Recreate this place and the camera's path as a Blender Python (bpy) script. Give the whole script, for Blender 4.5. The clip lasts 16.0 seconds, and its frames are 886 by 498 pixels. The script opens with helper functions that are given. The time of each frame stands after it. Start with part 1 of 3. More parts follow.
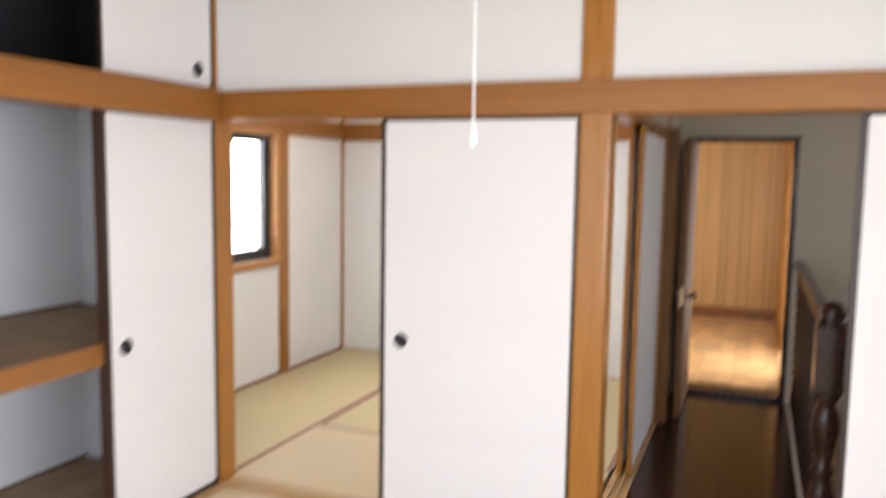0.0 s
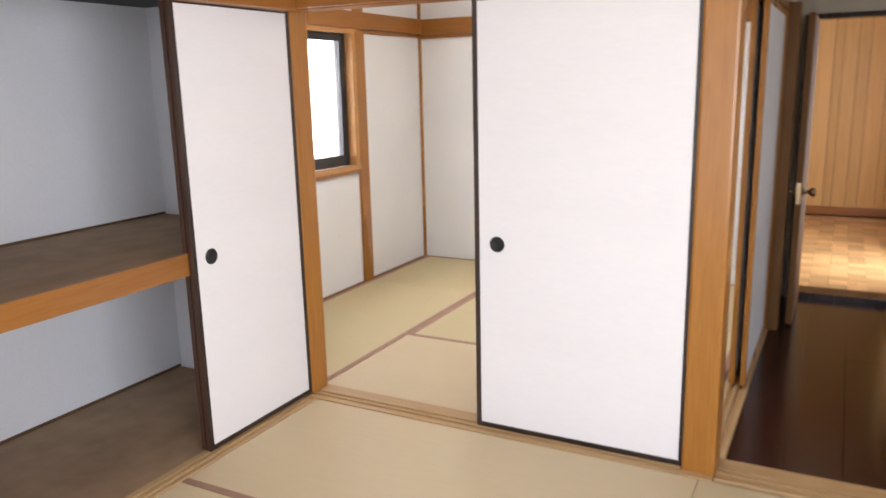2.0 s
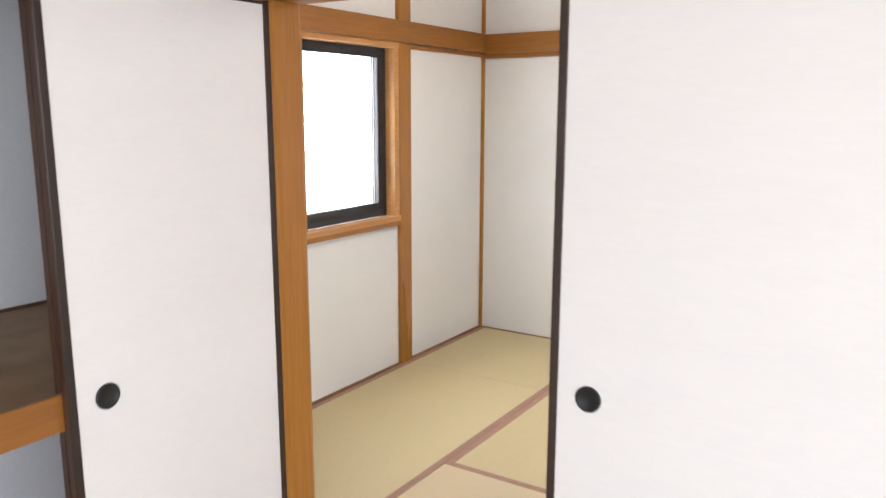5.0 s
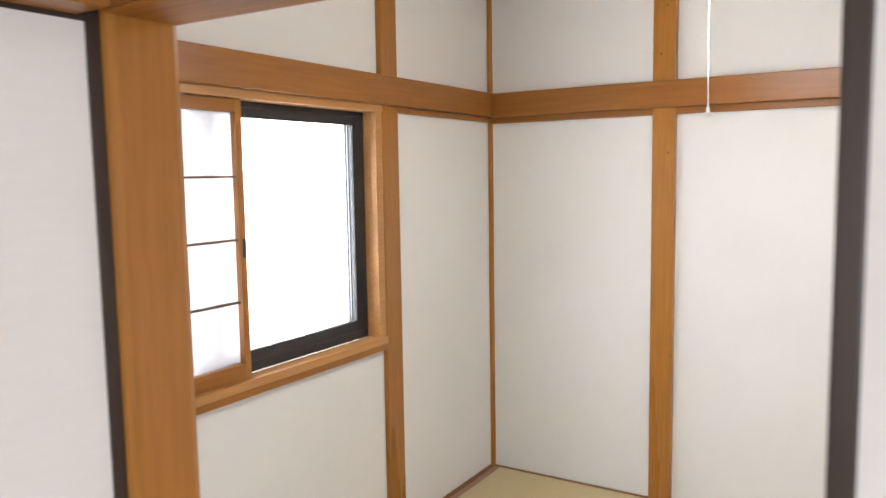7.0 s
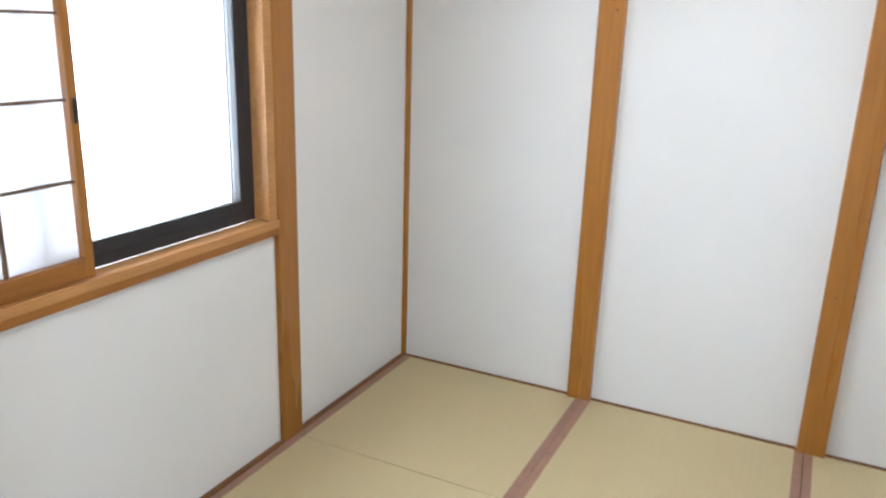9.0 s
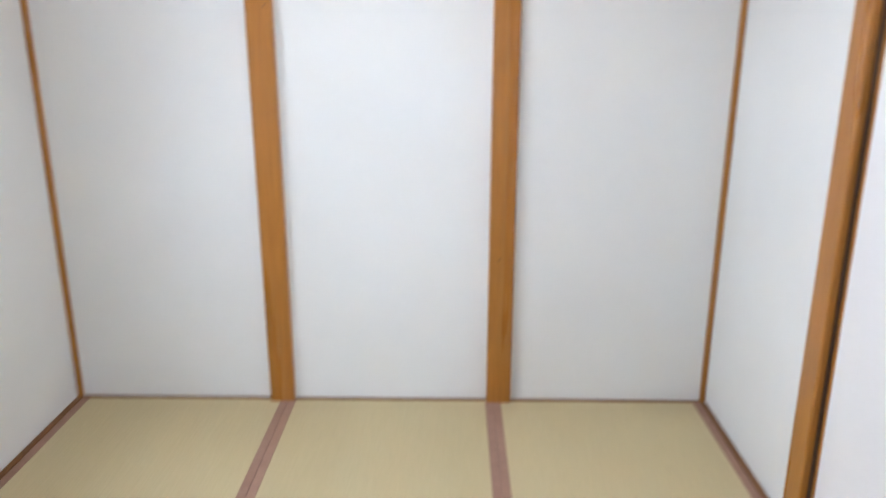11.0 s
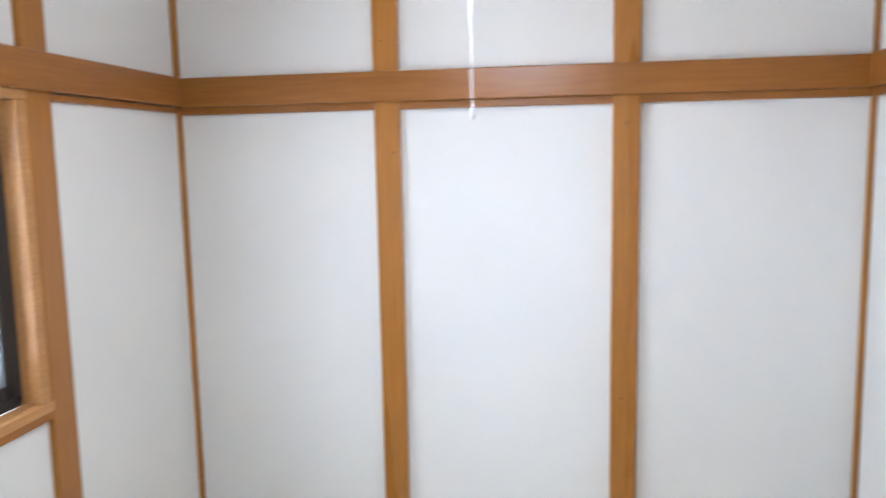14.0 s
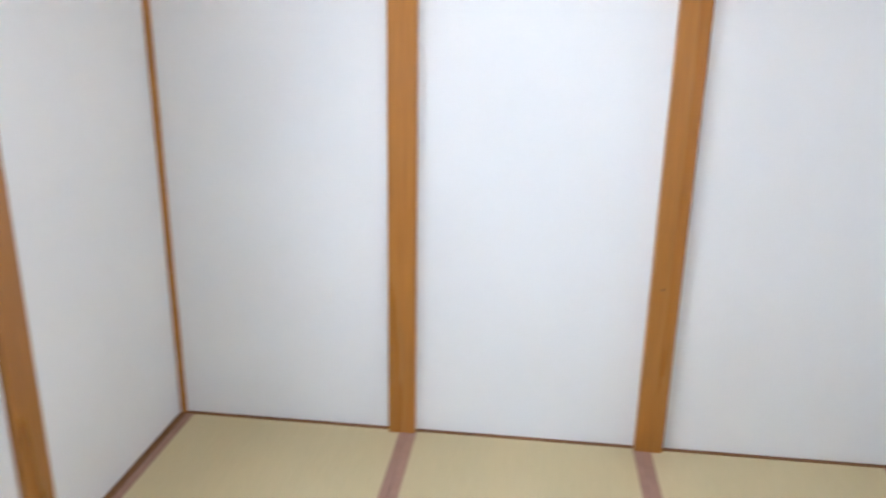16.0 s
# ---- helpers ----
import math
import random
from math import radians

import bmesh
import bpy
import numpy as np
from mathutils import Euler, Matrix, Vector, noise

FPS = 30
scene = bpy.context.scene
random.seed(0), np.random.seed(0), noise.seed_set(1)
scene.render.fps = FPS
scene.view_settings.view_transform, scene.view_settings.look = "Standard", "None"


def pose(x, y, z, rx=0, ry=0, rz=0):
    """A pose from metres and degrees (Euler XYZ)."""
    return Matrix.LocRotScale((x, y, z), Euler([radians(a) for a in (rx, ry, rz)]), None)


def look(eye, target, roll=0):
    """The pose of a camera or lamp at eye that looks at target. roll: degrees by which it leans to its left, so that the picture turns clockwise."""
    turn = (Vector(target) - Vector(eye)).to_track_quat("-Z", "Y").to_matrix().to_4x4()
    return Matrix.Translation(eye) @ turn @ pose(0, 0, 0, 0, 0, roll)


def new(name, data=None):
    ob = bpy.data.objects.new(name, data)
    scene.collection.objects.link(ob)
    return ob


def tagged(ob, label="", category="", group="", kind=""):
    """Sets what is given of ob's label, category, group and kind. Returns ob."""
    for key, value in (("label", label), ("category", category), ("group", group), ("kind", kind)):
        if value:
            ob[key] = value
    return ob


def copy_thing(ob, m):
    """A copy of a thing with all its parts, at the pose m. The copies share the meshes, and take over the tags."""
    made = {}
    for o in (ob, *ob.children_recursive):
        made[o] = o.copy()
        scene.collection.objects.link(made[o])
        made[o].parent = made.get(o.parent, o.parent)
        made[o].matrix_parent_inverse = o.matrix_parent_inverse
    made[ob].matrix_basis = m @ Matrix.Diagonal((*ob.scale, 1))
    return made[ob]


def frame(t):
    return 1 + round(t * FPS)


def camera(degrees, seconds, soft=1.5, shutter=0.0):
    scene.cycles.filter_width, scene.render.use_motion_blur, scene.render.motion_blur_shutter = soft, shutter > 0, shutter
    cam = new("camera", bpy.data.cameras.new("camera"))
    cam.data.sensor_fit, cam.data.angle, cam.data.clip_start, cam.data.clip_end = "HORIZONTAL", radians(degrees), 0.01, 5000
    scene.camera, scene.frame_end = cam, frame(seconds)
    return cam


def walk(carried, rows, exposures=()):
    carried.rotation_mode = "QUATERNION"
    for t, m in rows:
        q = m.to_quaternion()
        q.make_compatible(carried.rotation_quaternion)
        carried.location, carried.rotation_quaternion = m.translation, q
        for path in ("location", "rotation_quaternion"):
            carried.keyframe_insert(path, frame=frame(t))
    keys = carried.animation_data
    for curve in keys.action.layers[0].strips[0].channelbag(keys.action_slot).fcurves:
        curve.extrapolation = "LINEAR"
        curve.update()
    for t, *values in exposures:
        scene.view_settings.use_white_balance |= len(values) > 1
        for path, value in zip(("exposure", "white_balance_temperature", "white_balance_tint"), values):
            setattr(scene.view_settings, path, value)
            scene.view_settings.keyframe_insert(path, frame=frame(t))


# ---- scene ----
cam = camera(60.4, 16.0, 1.5, 0.6)
PATH = [
    (0, (2.238, -2.851, 1.483), (1.483, -1.009, 1.285), 0.9),
    (0.5, (2.236, -2.825, 1.442), (1.314, -1.116, 0.963), 0.0),
    (1, (2.167, -2.744, 1.439), (1.261, -1.026, 0.963), -2.5),
    (1.5, (2.081, -2.709, 1.436), (1.239, -0.958, 0.96), -2.6),
    (2, (2.052, -2.664, 1.404), (1.139, -0.937, 0.975), -1.3),
    (2.5, (2.062, -2.407, 1.412), (1.015, -0.747, 1.027), 0.6),
    (3, (2.088, -2.257, 1.411), (0.932, -0.686, 0.971), -0.6),
    (3.5, (2.0, -2.125, 1.388), (0.927, -0.496, 0.944), 0.2),
    (3.7, (1.938, -2.048, 1.386), (0.878, -0.39, 1.03), 0.8),
    (5.8, (1.193, -1.181, 1.442), (0.099, 0.455, 1.085), -0.9),
    (6, (1.122, -1.072, 1.439), (-0.02, 0.544, 1.152), -1.1),
    (6.2, (1.065, -0.96, 1.44), (-0.111, 0.64, 1.199), -0.7),
    (6.5, (0.996, -0.834, 1.462), (-0.152, 0.78, 1.182), 0.9),
    (7, (0.837, -0.633, 1.5), (-0.213, 1.058, 1.3), -0.9),
    (7.5, (0.779, -0.423, 1.499), (-0.37, 1.198, 1.272), -0.7),
    (8, (0.767, -0.283, 1.544), (-0.385, 1.319, 1.215), 2.3),
    (8.2, (0.729, -0.247, 1.534), (-0.349, 1.394, 1.153), 2.5),
    (10.3, (0.584, -0.176, 1.480), (0.134, 1.623, 0.733), 0.2),
    (10.5, (0.547, -0.173, 1.530), (0.218, 1.648, 0.772), 0.1),
    (11, (0.613, -0.169, 1.503), (0.584, 1.750, 0.939), 0.1),
    (11.5, (0.624, -0.173, 1.533), (0.684, 1.794, 1.180), -0.9),
    (12, (0.621, -0.193, 1.577), (0.704, 1.795, 1.374), -1.1),
    (12.5, (0.629, -0.195, 1.582), (0.693, 1.801, 1.466), -0.8),
    (13, (0.631, -0.200, 1.587), (0.689, 1.799, 1.543), -0.9),
    (13.5, (0.612, -0.201, 1.581), (0.531, 1.793, 1.456), -0.4),
    (14, (0.553, -0.202, 1.564), (0.253, 1.759, 1.314), -1.1),
    (14.5, (0.493, -0.202, 1.520), (0.043, 1.727, 1.249), -0.7),
    (15, (0.507, -0.127, 1.518), (0.000, 1.751, 1.055), -0.0),
    (15.5, (0.443, 0.070, 1.496), (-0.043, 1.912, 0.887), -1.3),
    (16, (0.332, 0.220, 1.498), (0.112, 2.116, 0.902), 1.0),
]
EXPOSURES = [(0.0, 0.02, 6500, 17), (1.5, 0.02, 6500, 18), (2.3, 0.05, 6450, 18), (3.0, 0.16, 6300, 18), (3.6, 0.16, 6250, 17), (6.0, -0.05, 6500, 15), (7.5, -0.12, 6400, 13), (8.2, -0.12, 6050, 10), (10.4, -0.1, 5700, 12), (13.0, -0.03, 5600, 12), (16.0, 0.0, 5550, 13)]
walk(cam, [(t, look(eye, target, roll)) for t, eye, target, roll in PATH], EXPOSURES)

# ---- world, sun and large lights ----
world = bpy.data.worlds.new("overcast_sky")
scene.world = world
world.use_nodes = True
wn = world.node_tree
sky = wn.nodes.new("ShaderNodeTexSky")
sky.sky_type = "NISHITA"
sky.sun_disc = False
sky.sun_elevation, sky.sun_rotation = radians(50), radians(160)
wn.links.new(sky.outputs[0], wn.nodes["Background"].inputs[0])
wn.nodes["Background"].inputs[1].default_value = 0.12
sun = new("sun", bpy.data.lights.new("sun", "SUN"))
sun.data.energy, sun.data.angle, sun.data.color = 1.0, radians(12), (1, 0.96, 0.9)
sun.matrix_world = look((0, 0, 10), (-0.9, 3.4, 0))


def area_light(name, eye, target, w, h, watts, colour):
    ob = new(name, bpy.data.lights.new(name, "AREA"))
    ob.data.shape, ob.data.size, ob.data.size_y = "RECTANGLE", w, h
    ob.data.energy, ob.data.color = watts, colour
    ob.matrix_world = look(eye, target)
    return ob


area_light("daylight_south", (1.75, -3.55, 1.15), (1.75, 0, 1.1), 2.5, 1.7, 33, (0.88, 0.95, 1.0))
# added fill lamp, out of view, brightening the closet and the west wall
area_light("fill_east", (3.5, -2.4, 1.25), (0, -1.7, 1.0), 1.6, 1.2, 68, (0.86, 0.94, 1.0))
area_light("daylight_west", (-1.14, 1.12, 1.31), (1.5, 1.12, 1.1), 1.2, 0.8, 28, (0.92, 0.97, 1.0))
area_light("daylight_far_room", (2.482, 3.4, 1.0), (0, 4.1, 0.5), 0.9, 1.6, 37, (1.0, 0.97, 0.92))
# added fill lamp for the hall end wall, with no known stair window
area_light("fill_stairs", (4.3, 0.9, 1.6), (2.7, 2.5, 1.1), 0.8, 0.9, 7, (1.0, 0.97, 0.92))

# ---- materials ----


def material(name):
    m = bpy.data.materials.new(name)
    m.use_nodes = True
    return m, m.node_tree, m.node_tree.nodes["Principled BSDF"]


def surface(name, low, high, rough=0.6, scale=(1, 1, 1), fine=40.0, coarse=3.0, bump=0.1, depth=0.002, metal=0.0, coat=0.0, vary=0.1, spec=0.5, edges=(0.3, 0.7)):
    """Two scales of noise between two colours, fine relief, and a small shift from piece to piece."""
    m, tree, bsdf = material(name)
    node, link = tree.nodes.new, tree.links.new
    co, info, mp = node("ShaderNodeTexCoord"), node("ShaderNodeObjectInfo"), node("ShaderNodeMapping")
    mp.inputs["Scale"].default_value = scale
    add, mul = node("ShaderNodeVectorMath"), node("ShaderNodeVectorMath")
    mul.operation = "SCALE"
    comb = node("ShaderNodeCombineXYZ")
    for n in range(3):
        link(info.outputs["Random"], comb.inputs[n])
    link(comb.outputs[0], mul.inputs[0])
    mul.inputs["Scale"].default_value = 37.0
    link(co.outputs["Object"], mp.inputs["Vector"])
    link(mp.outputs[0], add.inputs[0])
    link(mul.outputs[0], add.inputs[1])
    big, small = node("ShaderNodeTexNoise"), node("ShaderNodeTexNoise")
    big.inputs["Scale"].default_value, big.inputs["Detail"].default_value = coarse, 5
    small.inputs["Scale"].default_value, small.inputs["Detail"].default_value = fine, 4
    link(add.outputs[0], big.inputs["Vector"])
    link(add.outputs[0], small.inputs["Vector"])
    mix = node("ShaderNodeMath")
    mix.operation = "MULTIPLY_ADD"
    mix.inputs[1].default_value = 0.5
    half = node("ShaderNodeMath")
    half.operation = "MULTIPLY"
    half.inputs[1].default_value = 0.5
    link(small.outputs[0], half.inputs[0])
    link(big.outputs[0], mix.inputs[0])
    link(half.outputs[0], mix.inputs[2])
    ramp = node("ShaderNodeValToRGB")
    ramp.color_ramp.elements[0].position, ramp.color_ramp.elements[1].position = edges
    ramp.color_ramp.elements[0].color, ramp.color_ramp.elements[1].color = (*low, 1), (*high, 1)
    link(mix.outputs[0], ramp.inputs[0])
    hue = node("ShaderNodeHueSaturation")
    rng = node("ShaderNodeMapRange")
    rng.inputs["To Min"].default_value, rng.inputs["To Max"].default_value = 1 - vary, 1 + vary
    link(info.outputs["Random"], rng.inputs["Value"])
    link(rng.outputs[0], hue.inputs["Value"])
    link(ramp.outputs[0], hue.inputs["Color"])
    link(hue.outputs[0], bsdf.inputs["Base Color"])
    rr = node("ShaderNodeMapRange")
    rr.inputs["To Min"].default_value, rr.inputs["To Max"].default_value = rough * 0.85, min(1, rough * 1.15)
    link(big.outputs[0], rr.inputs["Value"])
    link(rr.outputs[0], bsdf.inputs["Roughness"])
    bsdf.inputs["Metallic"].default_value = metal
    bsdf.inputs["Specular IOR Level"].default_value = spec
    bsdf.inputs["Coat Weight"].default_value = coat
    bsdf.inputs["Coat Roughness"].default_value = 0.12
    if bump:
        b = node("ShaderNodeBump")
        b.inputs["Strength"].default_value, b.inputs["Distance"].default_value = bump, depth
        link(small.outputs[0], b.inputs["Height"])
        link(b.outputs[0], bsdf.inputs["Normal"])
    return m


GRAIN = {"x": (0.06, 1, 1), "y": (1, 0.06, 1), "z": (1, 1, 0.06)}
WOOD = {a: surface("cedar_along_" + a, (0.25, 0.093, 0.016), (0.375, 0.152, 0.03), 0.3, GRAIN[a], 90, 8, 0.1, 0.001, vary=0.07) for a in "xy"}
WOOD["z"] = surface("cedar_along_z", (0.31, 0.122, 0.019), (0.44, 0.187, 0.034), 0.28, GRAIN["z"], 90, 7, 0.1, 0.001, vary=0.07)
MATTE = surface("unpolished_cedar", (0.27, 0.105, 0.018), (0.43, 0.185, 0.036), 0.75, GRAIN["x"], 90, 9, 0.15, 0.001, spec=0.2)
VENEER = surface("brown_door_veneer", (0.17, 0.075, 0.026), (0.28, 0.135, 0.05), 0.6, GRAIN["z"], 70, 7, 0.08, 0.001, spec=0.25)
HONEY = surface("honey_cedar", (0.38, 0.175, 0.05), (0.55, 0.29, 0.10), 0.4, GRAIN["y"], 90, 9, 0.12, 0.001)
PALE = {a: surface("pale_cedar_along_" + a, (0.40, 0.25, 0.11), (0.58, 0.39, 0.2), 0.5, GRAIN[a], 90, 9, 0.15, 0.001, vary=0.06) for a in "xyz"}
DARK = {a: surface("dark_stain_along_" + a, (0.012, 0.003, 0.0016), (0.038, 0.0095, 0.0045), 0.2, GRAIN[a], 80, 7, 0.06, 0.001, spec=0.45, vary=0.2) for a in "xyz"}
PANEL = {a: surface("panel_oak_along_" + a, (0.55, 0.34, 0.125), (0.71, 0.47, 0.195), 0.45, GRAIN[a], 60, 6, 0.08, 0.001, vary=0.08) for a in "xyz"}
PARQUET = {a: surface("parquet_along_" + a, (0.50, 0.30, 0.125), (0.72, 0.48, 0.235), 0.3, GRAIN[a], 70, 8, 0.06, 0.0008, coat=0.3, vary=0.28) for a in "xy"}
CEILING = surface("ceiling_veneer", (0.46, 0.33, 0.17), (0.6, 0.45, 0.25), 0.55, (1, 0.05, 1), 60, 6, 0.08, 0.001)
PLASTER = surface("white_wall_cloth", (0.76, 0.765, 0.76), (0.83, 0.835, 0.83), 0.9, (1, 1, 1), 420, 2.2, 0.25, 0.0012, vary=0.0, spec=0.2)
CREAM = surface("cream_hall_wall", (0.62, 0.57, 0.47), (0.72, 0.67, 0.57), 0.9, (1, 1, 1), 380, 2.0, 0.25, 0.0012, vary=0.0, spec=0.2)
CLOSETWALL = surface("closet_wall_board", (0.74, 0.755, 0.785), (0.82, 0.83, 0.855), 0.85, (1, 1, 1), 120, 1.8, 0.1, 0.001, vary=0.0, spec=0.2)
PAPER = surface("fusuma_paper", (0.825, 0.815, 0.83), (0.862, 0.852, 0.867), 0.85, (0.35, 0.35, 1.6), 70, 4, 0.06, 0.0012, vary=0.01, spec=0.25)
LACQUER = surface("black_lacquer", (0.018, 0.011, 0.009), (0.05, 0.03, 0.024), 0.35, GRAIN["z"], 60, 6, 0.05, 0.0008)
PLY = surface("closet_plywood", (0.22, 0.14, 0.08), (0.37, 0.25, 0.15), 0.7, (1, 0.8, 1), 9, 1.7, 0.02, 0.001, edges=(0.33, 0.66))
STRAW = {"x": surface("tatami_straw_along_x", (0.585, 0.475, 0.30), (0.655, 0.54, 0.35), 0.62, (0.03, 1, 1), 330, 2.5, 0.25, 0.0015, vary=0.03),
         "y": surface("tatami_straw_along_y", (0.53, 0.44, 0.245), (0.605, 0.507, 0.295), 0.62, (1, 0.03, 1), 330, 2.5, 0.25, 0.0015, vary=0.03)}
TAPE = surface("mat_border_cloth", (0.29, 0.165, 0.115), (0.41, 0.245, 0.18), 0.85, (1, 1, 1), 500, 20, 0.3, 0.001, vary=0.05)
BRONZE = surface("bronze_aluminium", (0.036, 0.037, 0.04), (0.06, 0.061, 0.065), 0.38, (1, 1, 1), 200, 5, 0.03, 0.0005, metal=0.5)
# paler than the bronze: reflected outdoor light put into the colour
ALUMINIUM = surface("lit_grey_aluminium", (0.2, 0.2, 0.21), (0.3, 0.3, 0.31), 0.4, (1, 1, 1), 200, 5, 0.03, 0.0005, metal=0.5)
METAL = surface("worn_brass", (0.5, 0.36, 0.22), (0.65, 0.5, 0.32), 0.25, (1, 1, 1), 90, 12, 0.02, 0.0005, metal=1.0)
IRON = surface("black_handle_iron", (0.02, 0.02, 0.022), (0.05, 0.05, 0.052), 0.45, (1, 1, 1), 300, 20, 0.1, 0.0005, metal=0.6)
WHITE = surface("white_plastic", (0.75, 0.75, 0.74), (0.82, 0.82, 0.81), 0.4, (1, 1, 1), 90, 5, 0.02, 0.0005)
EDGE = surface("brown_stained_edge", (0.045, 0.018, 0.01), (0.09, 0.04, 0.022), 0.45, GRAIN["z"], 60, 6, 0.05, 0.0008)
# near black: the overhead closet's shade is put into this colour
DARKBOARD = surface("shade_painted_board", (0.03, 0.03, 0.034), (0.05, 0.05, 0.055), 0.8, (1, 1, 1), 60, 3, 0.05, 0.001)
GROUND = surface("ground_soil", (0.1, 0.09, 0.07), (0.18, 0.17, 0.13), 0.95, (1, 1, 1), 12, 0.4, 0.3, 0.01)


def glowing(name, colour, strength):
    m, tree, bsdf = material(name)
    bsdf.inputs["Base Color"].default_value = (*colour, 1)
    bsdf.inputs["Emission Color"].default_value = (*colour, 1)
    bsdf.inputs["Emission Strength"].default_value = strength
    return m


SHADE = glowing("lit_acrylic_shade", (0.9, 0.955, 1.0), 21.0)
HAZE = glowing("white_overcast_distance", (1.0, 1.0, 1.0), 2.6)


def glass_material():
    m, tree, bsdf = material("window_glass")
    bsdf.inputs["Base Color"].default_value = (0.97, 0.99, 0.98, 1)
    bsdf.inputs["Transmission Weight"].default_value = 1.0
    bsdf.inputs["Roughness"].default_value = 0.02
    bsdf.inputs["IOR"].default_value = 1.45
    return m


def paper_screen():
    m, tree, bsdf = material("shoji_paper")
    node, link = tree.nodes.new, tree.links.new
    trans, mixer, out = node("ShaderNodeBsdfTranslucent"), node("ShaderNodeMixShader"), tree.nodes["Material Output"]
    fibre = node("ShaderNodeTexNoise")
    fibre.inputs["Scale"].default_value, fibre.inputs["Detail"].default_value = 45, 5
    ramp = node("ShaderNodeValToRGB")
    ramp.color_ramp.elements[0].color, ramp.color_ramp.elements[1].color = (0.82, 0.82, 0.84, 1), (0.9, 0.9, 0.91, 1)
    link(fibre.outputs[0], ramp.inputs[0])
    link(ramp.outputs[0], trans.inputs["Color"])
    link(ramp.outputs[0], bsdf.inputs["Base Color"])
    bsdf.inputs["Roughness"].default_value = 0.9
    mixer.inputs[0].default_value = 0.55
    link(bsdf.outputs[0], mixer.inputs[1])
    link(trans.outputs[0], mixer.inputs[2])
    link(mixer.outputs[0], out.inputs["Surface"])
    return m


# dark brown for knots and strips; on screen bars it paints backlit shade
LATTICE = surface("dark_wood_and_backlit_bars", (0.10, 0.05, 0.022), (0.17, 0.09, 0.04), 0.55, GRAIN["z"], 90, 9, 0.1, 0.0006)
GLASS, SHOJI = glass_material(), paper_screen()

# ---- mesh helpers ----


def mesh_of(bm, name, mat):
    me = bpy.data.meshes.new(name)
    bm.normal_update()
    bm.to_mesh(me)
    bm.free()
    me.materials.append(mat)
    return me


def block(bm, x0, x1, y0, y1, z0, z1, bevel=0.0):
    r = bmesh.ops.create_cube(bm, size=1)
    for v in r["verts"]:
        v.co = ((x0 + x1) / 2 + v.co.x * (x1 - x0), (y0 + y1) / 2 + v.co.y * (y1 - y0), (z0 + z1) / 2 + v.co.z * (z1 - z0))
    if bevel:
        edges = list({e for v in r["verts"] for e in v.link_edges})
        bmesh.ops.bevel(bm, geom=edges, offset=bevel, segments=2, affect="EDGES", profile=0.5)


def solid(name, boxes, mat, bevel=0.0, parent=None):
    """One mesh from boxes (x0, x1, y0, y1, z0, z1)."""
    bm = bmesh.new()
    for b in boxes:
        block(bm, *b, bevel=bevel)
    ob = new(name, mesh_of(bm, name, mat))
    ob.parent = parent
    return ob


def structure(name, label, boxes, mat, bevel=0.0, category=""):
    return tagged(solid(name, boxes, mat, bevel), label, category, kind="structure")


def turned(bm, profile, centre, axis="z", steps=24):
    """A lathe of (radius, height) pairs about an axis through centre."""
    rings = []
    for r, h in profile:
        ring = []
        for n in range(steps):
            a = 2 * math.pi * n / steps
            u, v = r * math.cos(a), r * math.sin(a)
            p = {"z": (u, v, h), "x": (h, u, v), "y": (u, h, v)}[axis]
            ring.append(bm.verts.new(Vector(centre) + Vector(p)))
        rings.append(ring)
    for a, b in zip(rings, rings[1:]):
        for n in range(steps):
            f = bm.faces.new((a[n], a[(n + 1) % steps], b[(n + 1) % steps], b[n]))
            f.smooth = True
    for ring in (rings[0], rings[-1]):
        bm.faces.new(ring)
    bmesh.ops.recalc_face_normals(bm, faces=bm.faces[:])


def lathe(name, profile, centre, mat, axis="z", steps=24, parent=None):
    bm = bmesh.new()
    turned(bm, profile, centre, axis, steps)
    ob = new(name, mesh_of(bm, name, mat))
    ob.parent = parent
    return ob


def tube(name, points, radius, mat, parent=None, cyclic=False):
    cu = bpy.data.curves.new(name, "CURVE")
    cu.dimensions, cu.bevel_depth, cu.bevel_resolution = "3D", radius, 2
    sp = cu.splines.new("POLY")
    sp.points.add(len(points) - 1)
    for p, q in zip(sp.points, points):
        p.co = (*q, 1)
    sp.use_cyclic_u = cyclic
    tmp = bpy.data.objects.new(name, cu)
    me = bpy.data.meshes.new_from_object(tmp)
    bpy.data.objects.remove(tmp)
    me.materials.clear()
    me.materials.append(mat)
    ob = new(name, me)
    ob.parent = parent
    return ob


def empty(name, at, label, category, group=""):
    ob = new(name)
    ob.empty_display_size = 0.1
    ob.location = at
    return tagged(ob, label, category, group)


# ---- plan ----
# Back room: x -0.965 to 1.68, y 0.10 to 2.72. Front room: x 0 to 3.46, y -3.5 to 0. Hall: x 1.73 to 2.46, y 0.1 to 2.58.
XW, XE, YN, YS = -0.965, 1.66, 2.72, 0.10
CEIL = 2.385
KAMOI, NAG0, NAG1 = 1.733, 1.762, 1.876
AK, AN0, AN1 = 1.708, 1.712, 1.832
FRONT_E, FRONT_S = 3.46, -3.5
HALL_E = 2.53

structure("ground", "bare soil ground around the house", [(-300, 300, -300, 300, -3.3, -3.2)], GROUND)
structure("subfloor", "rough boards under the straw mats", [(-1.1, 4.6, -3.7, 5.7, -0.2, -0.06)], PLY)

